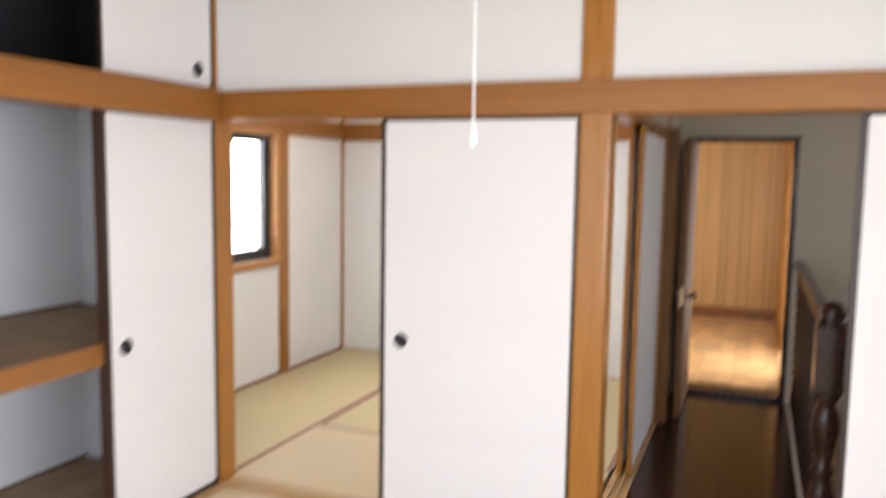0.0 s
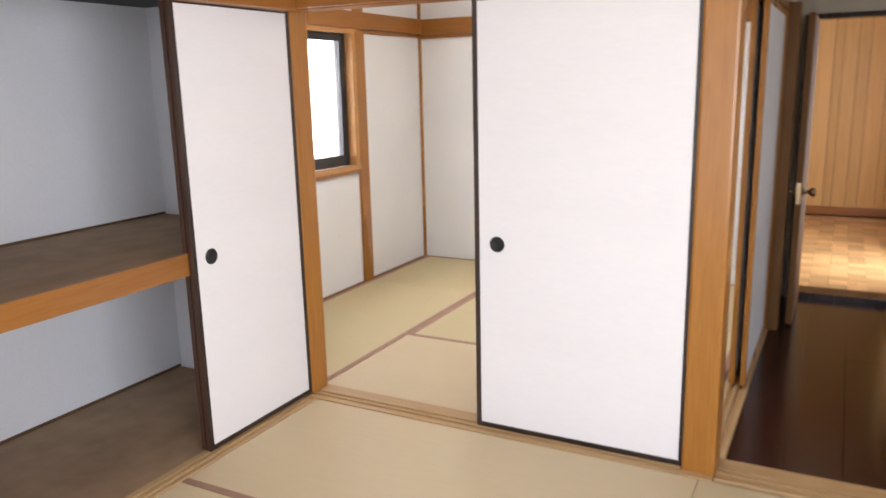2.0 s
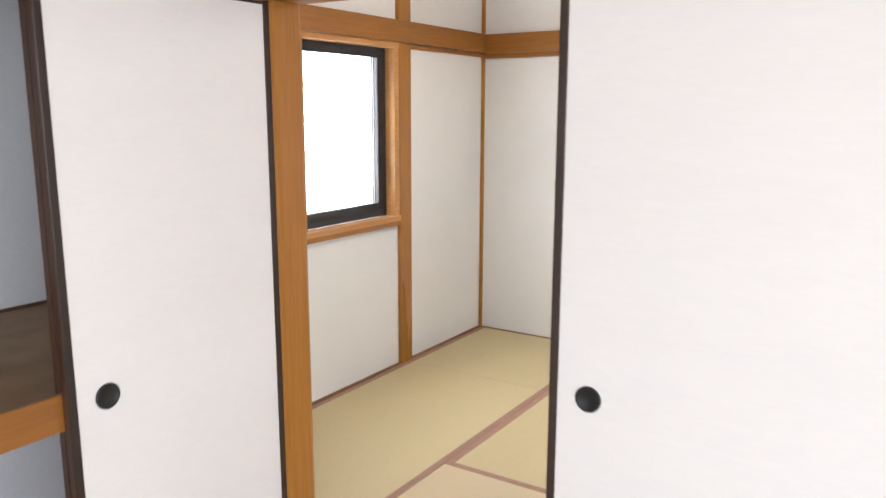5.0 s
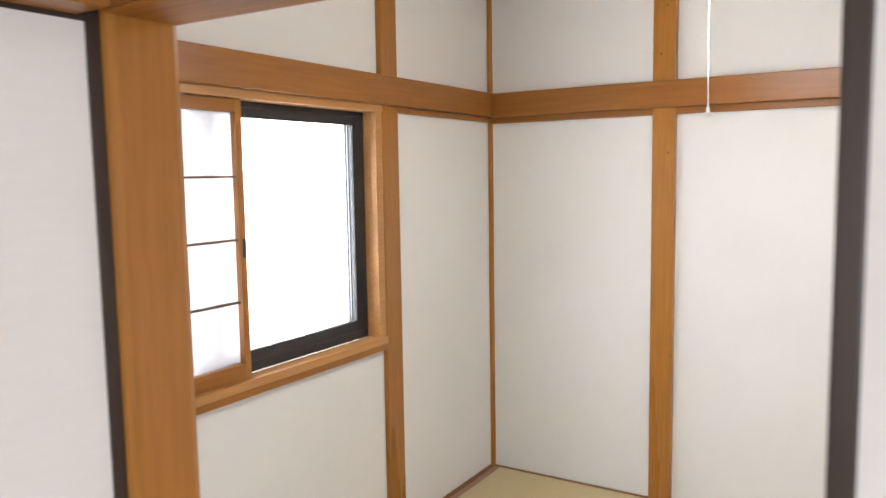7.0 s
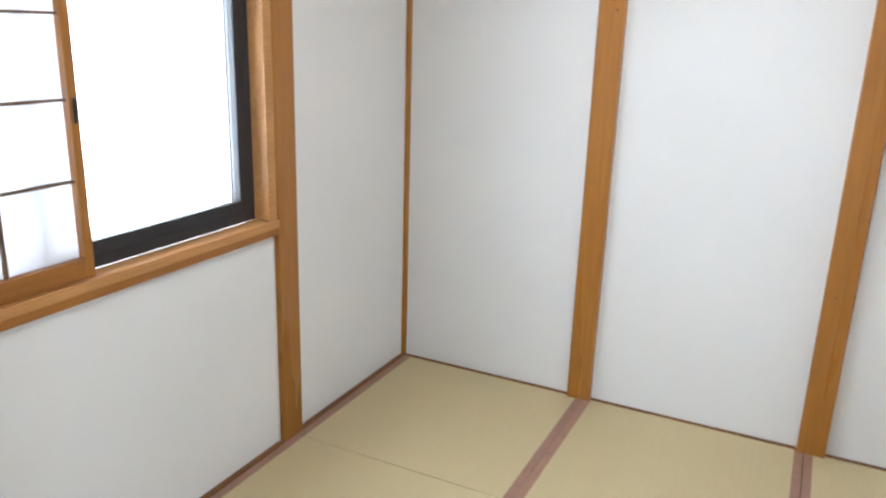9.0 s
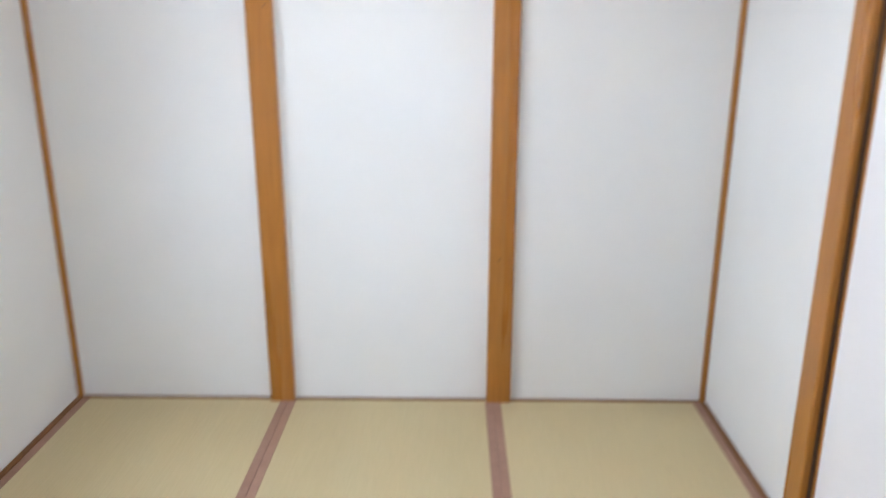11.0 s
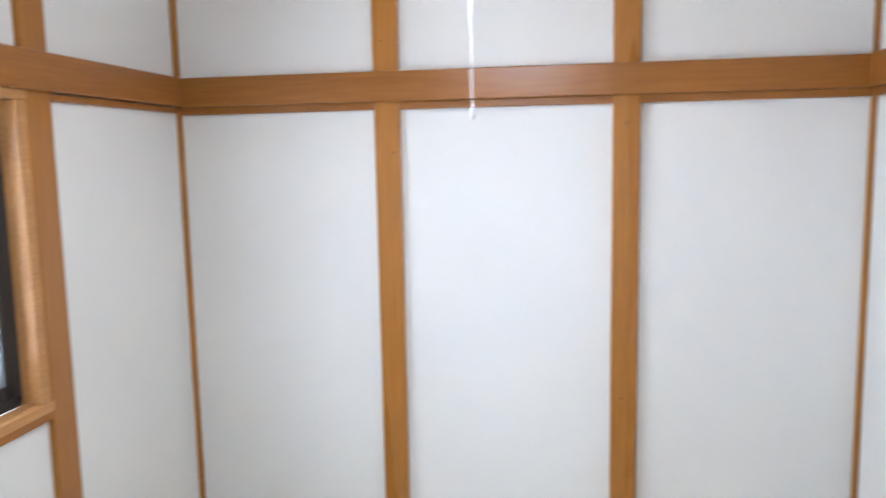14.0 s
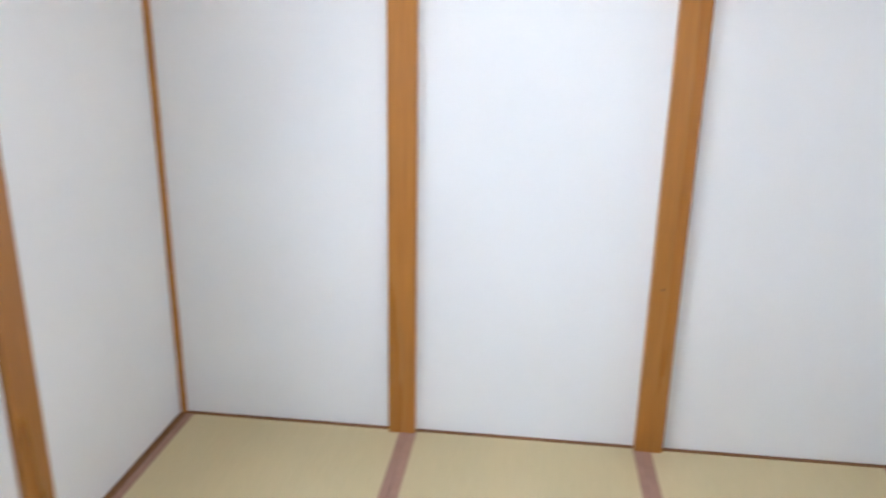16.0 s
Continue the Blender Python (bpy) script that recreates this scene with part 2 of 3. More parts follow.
# Back room walls
structure("wall_west", "white wall cloth around the side window",
          [(-1.09, XW, -0.05, 0.41, 0, CEIL), (-1.09, XW, 1.80, 2.85, 0, CEIL), (-1.09, XW, 0.41, 1.80, 0, 0.814), (-1.09, XW, 0.41, 1.80, 1.755, CEIL)], PLASTER)
structure("wall_north", "white wall cloth in three bays between posts", [(XW, 1.70, YN, 2.85, 0, CEIL)], PLASTER)
structure("wall_east", "white wall cloth beside the sliding doors to the hall",
          [(XE, 1.725, 1.86, YN, 0, CEIL), (XE, 1.725, 0.10, 1.86, 1.76, CEIL)], PLASTER)
structure("wall_south_return", "white wall cloth backing the closet", [(XW, -0.13, 0.035, YS - 0.012, 0, CEIL)], PLASTER)
structure("wall_between", "white wall cloth above the sliding door lintel",
          [(-0.046, 1.618, -0.004, YS - 0.012, 1.75, CEIL), (1.732, FRONT_E, -0.004, YS - 0.012, 1.75, CEIL)], PLASTER)
structure("ceiling_back", "light brown veneer board ceiling", [(-1.09, 1.71, 0.06, 2.85, CEIL, CEIL + 0.03)], CEILING)
structure("ceiling_front", "light brown veneer board ceiling", [(-1.09, FRONT_E + 0.1, FRONT_S - 0.1, 0.058, CEIL, CEIL + 0.03)], CEILING)

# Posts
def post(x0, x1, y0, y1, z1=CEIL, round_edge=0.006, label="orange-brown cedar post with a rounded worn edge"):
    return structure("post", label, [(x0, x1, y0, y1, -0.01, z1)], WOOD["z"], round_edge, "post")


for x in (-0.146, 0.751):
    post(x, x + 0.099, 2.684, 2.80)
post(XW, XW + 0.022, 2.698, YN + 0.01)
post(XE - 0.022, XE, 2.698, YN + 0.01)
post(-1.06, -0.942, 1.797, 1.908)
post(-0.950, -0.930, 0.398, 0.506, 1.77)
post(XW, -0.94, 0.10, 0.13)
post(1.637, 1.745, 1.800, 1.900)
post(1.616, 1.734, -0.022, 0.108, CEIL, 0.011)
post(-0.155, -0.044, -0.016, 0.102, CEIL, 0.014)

# Tie beams and lintels
structure("lintel_beam_north", "orange-brown cedar tie beam along the wall", [(-0.935, 1.63, 2.668, 2.78, NAG0, NAG1)], WOOD["x"], 0.004)
structure("lintel_north", "thin cedar rail under the tie beam", [(-0.945, -0.146, 2.69, 2.73, KAMOI, NAG0), (-0.047, 0.751, 2.69, 2.73, KAMOI, NAG0), (0.850, 1.64, 2.69, 2.73, KAMOI, NAG0)], WOOD["x"], 0.002)
structure("lintel_beam_west", "orange-brown cedar tie beam above the window", [(-0.97, -0.918, 0.10, 2.70, NAG0 + 0.004, NAG1 + 0.002)], WOOD["y"], 0.004)
structure("lintel_west", "thin cedar rail under the tie beam", [(-0.97, -0.944, 1.908, 2.70, KAMOI + 0.008, NAG0)], WOOD["y"], 0.002)
structure("lintel_beam_east", "orange-brown cedar tie beam above sliding doors", [(1.618, 1.69, 0.12, 2.675, NAG0 + 0.002, NAG1 + 0.004)], WOOD["y"], 0.004)
structure("lintel_east", "grooved cedar lintel over the sliding doors", [(1.645, 1.745, 0.108, 1.800, 1.727, NAG0), (1.639, 1.69, 1.90, 2.70, KAMOI, NAG0)], WOOD["y"], 0.002)
structure("lintel_beam_south", "orange-brown cedar tie beam inside the back room", [(-0.94, 1.64, 0.07, 0.125, NAG0, NAG1)], MATTE, 0.004)
structure("lintel_south", "grooved cedar lintel over the sliding doors", [(-0.044, 1.616, -0.02, 0.095, AK, 1.762)], MATTE, 0.002)
structure("lintel_hall", "grooved cedar lintel over the hall opening", [(1.734, FRONT_E, -0.02, 0.095, AK, 1.762)], MATTE, 0.002)
structure("lintel_beam_front", "orange-brown cedar tie beam across the front room", [(-0.03, FRONT_E, -0.045, 0.03, AN0, AN1)], WOOD["x"], 0.004)
structure("ceiling_trim_back", "cedar trim strip round the ceiling",
          [(XW, XE, 2.69, YN + 0.01, 2.335, CEIL), (XW, -0.935, 0.1, 2.69, 2.335, CEIL), (1.63, XE + 0.01, 0.1, 2.69, 2.335, CEIL), (-0.935, 1.63, 0.09, 0.13, 2.335, CEIL)], WOOD["x"], 0.003)
structure("ceiling_trim_front", "cedar trim strip round the ceiling", [(0, FRONT_E, -0.02, 0.03, 2.335, CEIL), (0, 0.03, FRONT_S, -0.02, 2.335, CEIL)], WOOD["x"], 0.003)


beads = []
for x0, x1 in ((-0.943, -0.146), (-0.047, 0.751), (0.850, 1.638)):
    for z0, z1 in ((0.006, KAMOI), (NAG1, 2.335)):
        beads += [(x0, x0 + 0.005, 2.7165, 2.7205, z0, z1), (x1 - 0.005, x1, 2.7165, 2.7205, z0, z1), (x0 + 0.005, x1 - 0.005, 2.7165, 2.7205, z1 - 0.004, z1)]
for y0, y1 in ((1.908, 2.698), (0.506, 1.797)):
    z1 = KAMOI if y0 > 1 else 0.797
    beads += [(XW - 0.0005, XW + 0.0035, y0, y0 + 0.005, 0.006, z1), (XW - 0.0005, XW + 0.0035, y1 - 0.005, y1, 0.006, z1)]
beads += [(XE - 0.0035, XE + 0.0005, 1.90, 1.905, 0.006, KAMOI), (XE - 0.0035, XE + 0.0005, 2.693, 2.698, 0.006, KAMOI), (XE - 0.0035, XE + 0.0005, 1.90, 1.905, NAG1, 2.335), (XE - 0.0035, XE + 0.0005, 2.693, 2.698, NAG1, 2.335)]
structure("trim_caulk", "thin white filler line at the wall panel edges", beads, WHITE)
for x, z in ((-0.085, 2.19), (-0.075, 1.57), (0.80, 1.66), (-0.11, 1.99), (0.79, 0.62)):
    k = tagged(lathe("wood_knot", [(0.0035, -0.001), (0.0045, 0.0), (0.001, 0.0006)], (x, 2.6838, z), LATTICE, "y", 10), "small dark knot in the cedar post", kind="structure")
    k.data.transform(Matrix.Translation((0, 2.6838, 0)) @ Matrix.Scale(-1, 4, (0, 1, 0)) @ Matrix.Translation((0, -2.6838, 0)))
    k.data.flip_normals()


def sill(name, along, a0, a1, b0, b1, label, mat):
    """A threshold with two door grooves."""
    ribs = [(b0, b0 + 0.028), (b0 + 0.048, b0 + 0.062), (b0 + 0.082, b1)]
    boxes = []
    for c0, c1 in ribs:
        boxes.append((a0, a1, c0, c1, -0.012, 0.004) if along == "x" else (c0, c1, a0, a1, -0.012, 0.004))
    boxes.append((a0, a1, b0 + 0.002, b1 - 0.002, -0.06, -0.006) if along == "x" else (b0 + 0.002, b1 - 0.002, a0, a1, -0.06, -0.006))
    return structure(name, label, boxes, mat, 0.0015, "threshold")


sill("threshold_south", "x", -0.044, 1.616, -0.058, 0.1, "pale worn cedar threshold with two door grooves", PALE["x"])
structure("threshold_post_foot", "pale cedar threshold block at the post foot", [(1.618, 1.732, -0.058, -0.02, -0.06, 0.002)], PALE["x"], 0.0015)
sill("threshold_hall", "x", 1.734, FRONT_E, -0.04, 0.125, "pale worn cedar threshold with two door grooves", PALE["x"])
sill("threshold_east", "y", 0.108, 1.800, 1.645, 1.75, "pale worn cedar threshold with two door grooves", PALE["y"])
sill("threshold_closet", "y", -1.72, -0.06, -0.09, 0.004, "brown cedar threshold of the closet", PALE["y"])
structure("trim_mat_edge", "thin cedar strip between mats and wall",
          [(XW, XW + 0.022, 0.13, 2.70, -0.05, 0.006), (XW + 0.022, XE - 0.022, YN - 0.016, YN + 0.004, -0.05, 0.002), (XE - 0.022, XE, 1.912, 2.70, -0.05, 0.006), (XW, -0.07, YS, YS + 0.02, -0.05, 0.006)], VENEER, 0.001)


def mat(x0, x1, y0, y1, tapes, grain, name="tatami_mat", group="straw mats"):
    """A straw mat; tapes names the sides with a cloth border: w, e, s, n."""
    cx, cy = (x0 + x1) / 2, (y0 + y1) / 2
    top = empty(name, (cx, cy, -0.058), "yellowed woven straw floor mat with brown cloth border", "floor mat", group)
    top["kind"] = "thing"
    g = 0.0012
    w, d = (x1 - x0) / 2 - g, (y1 - y0) / 2 - g
    solid("straw_surface", [(-w, w, -d, d, 0.0, 0.058)], STRAW[grain], 0.003, top)
    t = 0.031
    sides = {"w": (-w - 0.0004, -w + t, -d, d), "e": (w - t, w + 0.0004, -d, d), "s": (-w, w, -d - 0.0004, -d + t), "n": (-w, w, d - t, d + 0.0004)}
    for s in tapes:
        a = sides[s]
        solid("cloth_border", [(*a, 0.03, 0.0592)], TAPE, 0.001, top)
    return top


SX1, SX2, SY1, SY2 = -0.074, 0.778, 0.925, 1.868
mat(XW + 0.022, SX1, SY2, YN - 0.016, "we", "y")
mat(XW + 0.022, SX1, YS + 0.02, SY2, "we", "y")
mat(SX1, SX2, SY1, YN - 0.016, "we", "y")
mat(SX2, XE - 0.022, SY1, YN - 0.016, "we", "y")
mat(SX1, XE - 0.035, YS + 0.002, SY1, "n", "x")
for x0, x1 in ((0.006, 1.686), (1.686, FRONT_E - 0.01)):
    for y0, y1 in ((-0.878, -0.06), (-1.73, -0.878), (-2.6, -1.73), (-3.48, -2.6)):
        mat(x0, x1, y0, y1, "s", "x")

# Closet
structure("wall_closet", "grey-white board lining of the closet",
          [(-1.0, -0.90, -1.8, -0.005, -0.03, CEIL), (-0.90, -0.11, -0.005, 0.03, -0.03, CEIL), (-0.90, 0.0, -1.85, -1.8, -0.03, CEIL), (-0.06, 0.0, FRONT_S, -1.85, 0, CEIL)], CLOSETWALL)
structure("closet_floor", "stained brown plywood closet floor", [(-0.90, -0.07, -1.8, -0.015, -0.05, 0.0)], PLY)
shelf = empty("closet_shelf", (-0.45, -0.9, 0.716), "brown plywood closet shelf with an orange cedar front rail", "shelf")
solid("board", [(-0.45, 0.365, -0.9, 0.885, 0.07, 0.083)], PLY, 0.001, shelf)
solid("front_rail", [(0.355, 0.372, -0.9, 0.88, 0.0, 0.086)], WOOD["y"], 0.002, shelf)
# lining and upper shelf carry the compartment's darkness in their colour
structure("closet_upper_lining", "lining of the overhead closet, coloured near black for the shade inside",
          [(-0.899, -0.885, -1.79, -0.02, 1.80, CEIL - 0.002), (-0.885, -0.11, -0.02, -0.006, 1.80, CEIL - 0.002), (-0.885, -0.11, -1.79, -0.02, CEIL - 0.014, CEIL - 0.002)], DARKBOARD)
upper = empty("closet_upper_shelf", (-0.45, -0.9, 1.78), "shelf of the overhead closet, coloured near black for the shade inside", "shelf")
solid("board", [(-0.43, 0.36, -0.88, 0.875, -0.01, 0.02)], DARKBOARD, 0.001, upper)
structure("lintel_closet", "orange-brown cedar beam between closet and overhead cupboard", [(-0.095, 0.012, FRONT_S, -0.046, 1.702, 1.836)], WOOD["y"], 0.004)
structure("trim_closet_strips", "thin strips at the back edges of the closet shelves",
          [(-0.90, -0.894, -1.8, -0.015, 0.797, 0.809), (-0.90, -0.894, -1.8, -0.015, 0.0, 0.012)], LATTICE)


def fusuma(w, h, label, frame_mat=LACQUER, edge=0.021, pull=-1, sides=(1, 1), pull_height=0.776):
    """A paper sliding panel standing on z 0, across x, its thickness along y, its front at -y."""
    top = empty("fusuma", (0, 0, 0), label, "sliding door", "paper sliding doors")
    solid("paper_panel", [(-w / 2 + edge * 0.6, w / 2 - edge * 0.6, -0.0085, 0.0085, edge * 0.6, h - edge * 0.6)], PAPER, 0.0, top)
    solid("stile", [(-w / 2, -w / 2 + edge, -0.0115, 0.0115, 0, h)], frame_mat, 0.0025, top)
    solid("stile", [(w / 2 - edge, w / 2, -0.0115, 0.0115, 0, h)], frame_mat, 0.0025, top)
    solid("rail", [(-w / 2 + edge, w / 2 - edge, -0.011, 0.011, 0, edge)], frame_mat, 0.002, top)
    solid("rail", [(-w / 2 + edge, w / 2 - edge, -0.011, 0.011, h - edge, h)], frame_mat, 0.002, top)
    for s in (-1, 1) if pull else ():
        ring = lathe("finger_pull", [(0.001, 0.0008), (0.0235, 0.0008), (0.0255, 0.003), (0.0285, 0.0042), (0.031, 0.002), (0.031, -0.006)],
              (pull * (w / 2 - 0.096), s * 0.0085, pull_height), IRON, "y", 28, top)
        if s < 0:
            ring.data.transform(Matrix.Translation((0, -0.0085, 0)) @ Matrix.Scale(-1, 4, (0, 1, 0)) @ Matrix.Translation((0, 0.0085, 0)))
            ring.data.flip_normals()
    return top


big = fusuma(0.836, AK + 0.002, "white paper sliding door with black lacquer edges")
big.matrix_basis = pose(1.205, 0.008, 0.004)
behind = fusuma(0.80, AK + 0.002, "white paper sliding door with black lacquer edges")
behind.matrix_basis = pose(1.2155, 0.044, 0.004, 0, 0, 180)
side = copy_thing(big, pose(2.962, 0.008, 0.004, 0, 0, 180))
closet_door = fusuma(0.65, 1.712, "narrow white paper closet door with black lacquer edges", pull_height=0.769)
solid("edge_strip", [(-0.3262, -0.3246, -0.0095, 0.0095, 0.004, 1.708)], EDGE, 0.0005, closet_door)
closet_door.matrix_basis = pose(-0.066, -0.338, 0.004, 0, -0.1, 90)
copy_thing(closet_door, pose(-0.094, -0.336, 0.004, 0, -0.1, 90))
hall_door = fusuma(0.92, 1.722, "white sliding panel with a brown wood frame on the hall side", WOOD["z"], 0.03, 0)
hall_door.matrix_basis = pose(1.674, 1.340, 0.004, 0, 0, 90)
copy_thing(hall_door, pose(1.7225, 1.336, 0.004, 0, 0, 90))
solid("lacquer_edge", [(0.4415, 0.4595, 0.0118, 0.016, 0.002, 1.72)], LACQUER, 0.001, hall_door)
for z in (0.014, 1.708):
    solid("lacquer_edge", [(-0.441, 0.441, 0.0118, 0.016, z - 0.012, z + 0.012)], LACQUER, 0.001, hall_door)
small = fusuma(0.635, 0.50, "small white overhead cupboard door with a round pull", LACQUER, 0.012, 1, pull_height=0.08)
small.matrix_basis = pose(-0.066, -0.34, 1.839, 0, 0, 90)

# Window
win = empty("window_1", (-1.03, 1.12, 0.86), "dark bronze aluminium sliding window with bright panes", "window")
win["kind"] = "structure"
Y0, Y1, Z0, Z1 = 0.42, 1.757, 0.864, 1.74


def in_window(name, boxes, m, bevel):
    return solid(name, [(a + 1.03, b + 1.03, c - 1.12, d - 1.12, e - 0.86, f - 0.86) for a, b, c, d, e, f in boxes], m, bevel, win)


in_window("frame", [(-1.085, -1.005, Y0, Y1, Z0 - 0.012, Z0 + 0.022), (-1.085, -1.005, Y0, Y1, Z1 - 0.022, Z1), (-1.085, -1.005, Y0, Y0 + 0.022, Z0, Z1), (-1.085, -1.005, Y1 - 0.022, Y1, Z0, Z1)], BRONZE, 0.002)


def sash(y0, y1, x):
    in_window("sash", [(x - 0.012, x + 0.012, y0, y0 + 0.032, Z0 + 0.02, Z1 - 0.02), (x - 0.012, x + 0.012, y1 - 0.048, y1, Z0 + 0.02, Z1 - 0.02),
                       (x - 0.012, x + 0.012, y0 + 0.03, y1 - 0.03, Z0 + 0.02, Z0 + 0.062), (x - 0.012, x + 0.012, y0 + 0.03, y1 - 0.03, Z1 - 0.055, Z1 - 0.02)], BRONZE, 0.003)
    p = in_window("pane", [(x - 0.002, x + 0.002, y0 + 0.03, y1 - 0.03, Z0 + 0.06, Z1 - 0.053)], GLASS, 0)
    p.visible_shadow = False


sash(0.955, Y1 - 0.016, -1.019)
sash(Y0 + 0.016, 0.99, -1.048)
# ribs coloured light grey to stand for daylight reflected on the profiles
in_window("jamb_channel", [(x - 0.003, x + 0.003, Y1 - 0.031, Y1 - 0.021, Z0 + 0.022, Z1 - 0.022) for x in (-1.0335, -1.066, -1.078)], ALUMINIUM, 0.0008)
in_window("head_track", [(x - 0.003, x + 0.003, Y0 + 0.022, Y1 - 0.022, Z1 - 0.034, Z1 - 0.021) for x in (-1.0335, -1.066)], ALUMINIUM, 0.0008)
structure("window_lining", "planed cedar lining boards of the window",
          [(-1.005, -0.9515, 0.412, 1.797, 0.823, 0.852), (-0.9515, -0.935, 0.508, 1.797, 0.823, 0.852), (-1.005, -0.9515, 0.412, 1.797, 1.737, NAG0 + 0.004), (-0.9515, -0.94, 0.508, 1.797, 1.737, NAG0 + 0.004), (-1.005, -0.945, 1.757, 1.797, 0.852, 1.737)], HONEY, 0.002)
structure("window_sill_strip", "cedar apron rail under the window", [(-0.966, -0.938, 0.506, 1.797, 0.798, 0.8225)], WOOD["y"], 0.001)

screen = empty("shoji_screen", (-0.967, 0.748, 0.853), "sliding shoji screen of white paper on thin wooden lattice", "shoji screen")
SW, SH = 0.656, 0.882
for e in (-1, 1):
    solid("stile", [(-0.013, 0.013, e * (SW / 2 - 0.013) - 0.013, e * (SW / 2 - 0.013) + 0.013, 0, SH)], WOOD["z"], 0.002, screen)
solid("rail", [(-0.012, 0.012, -SW / 2 + 0.026, SW / 2 - 0.026, 0, 0.052)], WOOD["y"], 0.002, screen)
solid("rail", [(-0.012, 0.012, -SW / 2 + 0.026, SW / 2 - 0.026, SH - 0.04, SH)], WOOD["y"], 0.002, screen)
solid("finger_pull", [(0.0135, 0.0145, SW / 2 - 0.018, SW / 2 - 0.006, 0.39, 0.45)], IRON, 0.0004, screen)
# bars are coloured darker than the stiles for their shade against the window
for n in (1, 2):
    y = -SW / 2 + 0.026 + n * (SW - 0.052) / 3
    solid("lattice_bar", [(-0.008, 0.005, y - 0.0035, y + 0.0035, 0.05, SH - 0.04)], LATTICE, 0.0008, screen)
for n in (1, 2, 3):
    z = 0.05 + n * (SH - 0.09) / 4
    solid("lattice_bar", [(-0.0085, 0.0045, -SW / 2 + 0.026, SW / 2 - 0.026, z - 0.0035, z + 0.0035)], LATTICE, 0.0008, screen)
solid("paper", [(-0.0105, -0.0093, -SW / 2 + 0.02, SW / 2 - 0.02, 0.04, SH - 0.03)], SHOJI, 0, screen)
structure("backdrop", "white overcast brightness outside the window", [(-2.6, -2.58, -1.5, 4.5, -1.0, 4.5)], HAZE)


def pendant(x, y, z, cord_end, lit):
    """A round acrylic ceiling pendant with a pull cord; z is its lowest point."""
    top = empty("pendant_lamp", (x, y, z), "round white acrylic pendant lamp, lit, with a pull cord" if lit else "round white acrylic pendant lamp, switched off, with a pull cord", "ceiling lamp", "pendant lamps")
    lathe("shade", [(0.004, 0.0), (0.09, 0.003), (0.17, 0.014), (0.228, 0.036), (0.255, 0.065), (0.257, 0.085), (0.245, 0.10), (0.20, 0.125), (0.1, 0.14), (0.004, 0.143)], (0, 0, 0), SHADE if lit else WHITE, "z", 48, top)
    lathe("stem", [(0.008, 0.14), (0.008, CEIL - z - 0.05), (0.05, CEIL - z - 0.045), (0.055, CEIL - z - 0.002)], (0, 0, 0), WHITE, "z", 20, top)
    tube("pull_cord", [(0, 0, 0.003), (0.001, 0, (cord_end - z) * 0.5), (0.003, 0, cord_end - z + 0.02)], 0.0016, WHITE, top)
    lathe("cord_weight", [(0.001, 0.0), (0.0045, 0.002), (0.0055, 0.012), (0.003, 0.026), (0.0015, 0.03)], (0.003, 0, cord_end - z - 0.004), WHITE, "z", 12, top)
    return top


pendant(0.371, 1.418, 1.985, 1.637, True)
pendant(1.772, -1.59, 2.012, 1.535, False)

# Hall
structure("wall_hall_west", "cream wall cloth of the hall", [(1.727, 1.74, 1.935, 2.58, 0.0, CEIL), (1.727, 1.74, 0.15, 1.935, 1.765, CEIL)], CREAM)
structure("wall_hall_end", "cream wall cloth around the far doorway",
          [(1.727, 1.80, 2.58, 2.86, -0.05, CEIL), (2.47, 4.4, 2.58, 2.70, -2.7, CEIL), (1.80, 2.47, 2.58, 2.70, 1.75, CEIL)], CREAM)
# the gap in the far stair wall is made up, behind the stair fill
structure("wall_stair", "cream wall cloth of the stairwell", [(4.4, 4.5, 0.0, 2.7, -2.7, 0.9), (4.4, 4.5, 0.0, 0.9, 0.9, CEIL), (4.4, 4.5, 1.9, 2.7, 0.9, CEIL), (4.4, 4.5, 0.9, 1.9, 1.95, CEIL), (FRONT_E, 4.5, -0.1, 0.0, -2.7, CEIL)], CREAM)
structure("ceiling_hall", "cream papered hall ceiling", [(1.712, 4.5, 0.06, 2.7, CEIL, CEIL + 0.03)], CREAM)
structure("hall_baseboard", "dark baseboard along the hall wall", [(1.74, 1.752, 1.93, 2.565, 0.0, 0.075)], DARK["y"], 0.002)
structure("doorway_frame", "dark brown door casing at the end of the hall",
          [(1.79, 1.822, 2.562, 2.715, 0.0, 1.75), (2.445, 2.477, 2.562, 2.715, 0.0, 1.75), (1.822, 2.445, 2.562, 2.715, 1.72, 1.75), (1.822, 2.445, 2.555, 2.72, -0.03, 0.036)], DARK["z"], 0.003)
structure("hall_casing", "reddish-brown door casing post in the hall", [(1.7455, 1.80, 1.792, 1.90, 0.0, 1.765)], VENEER, 0.003)
hall = structure("hall_floor", "polished dark brown hall floorboards", [(1.752, HALL_E, 0.126, 2.555, -0.06, -0.006)], DARK["y"])

leaf = empty("hall_door_leaf", (1.832, 2.56, 0.012), "brown veneered hinged door standing open with brass knobs", "door")
solid("panel", [(0.0, 0.034, -0.655, 0.0, 0.0, 1.705)], VENEER, 0.003, leaf)
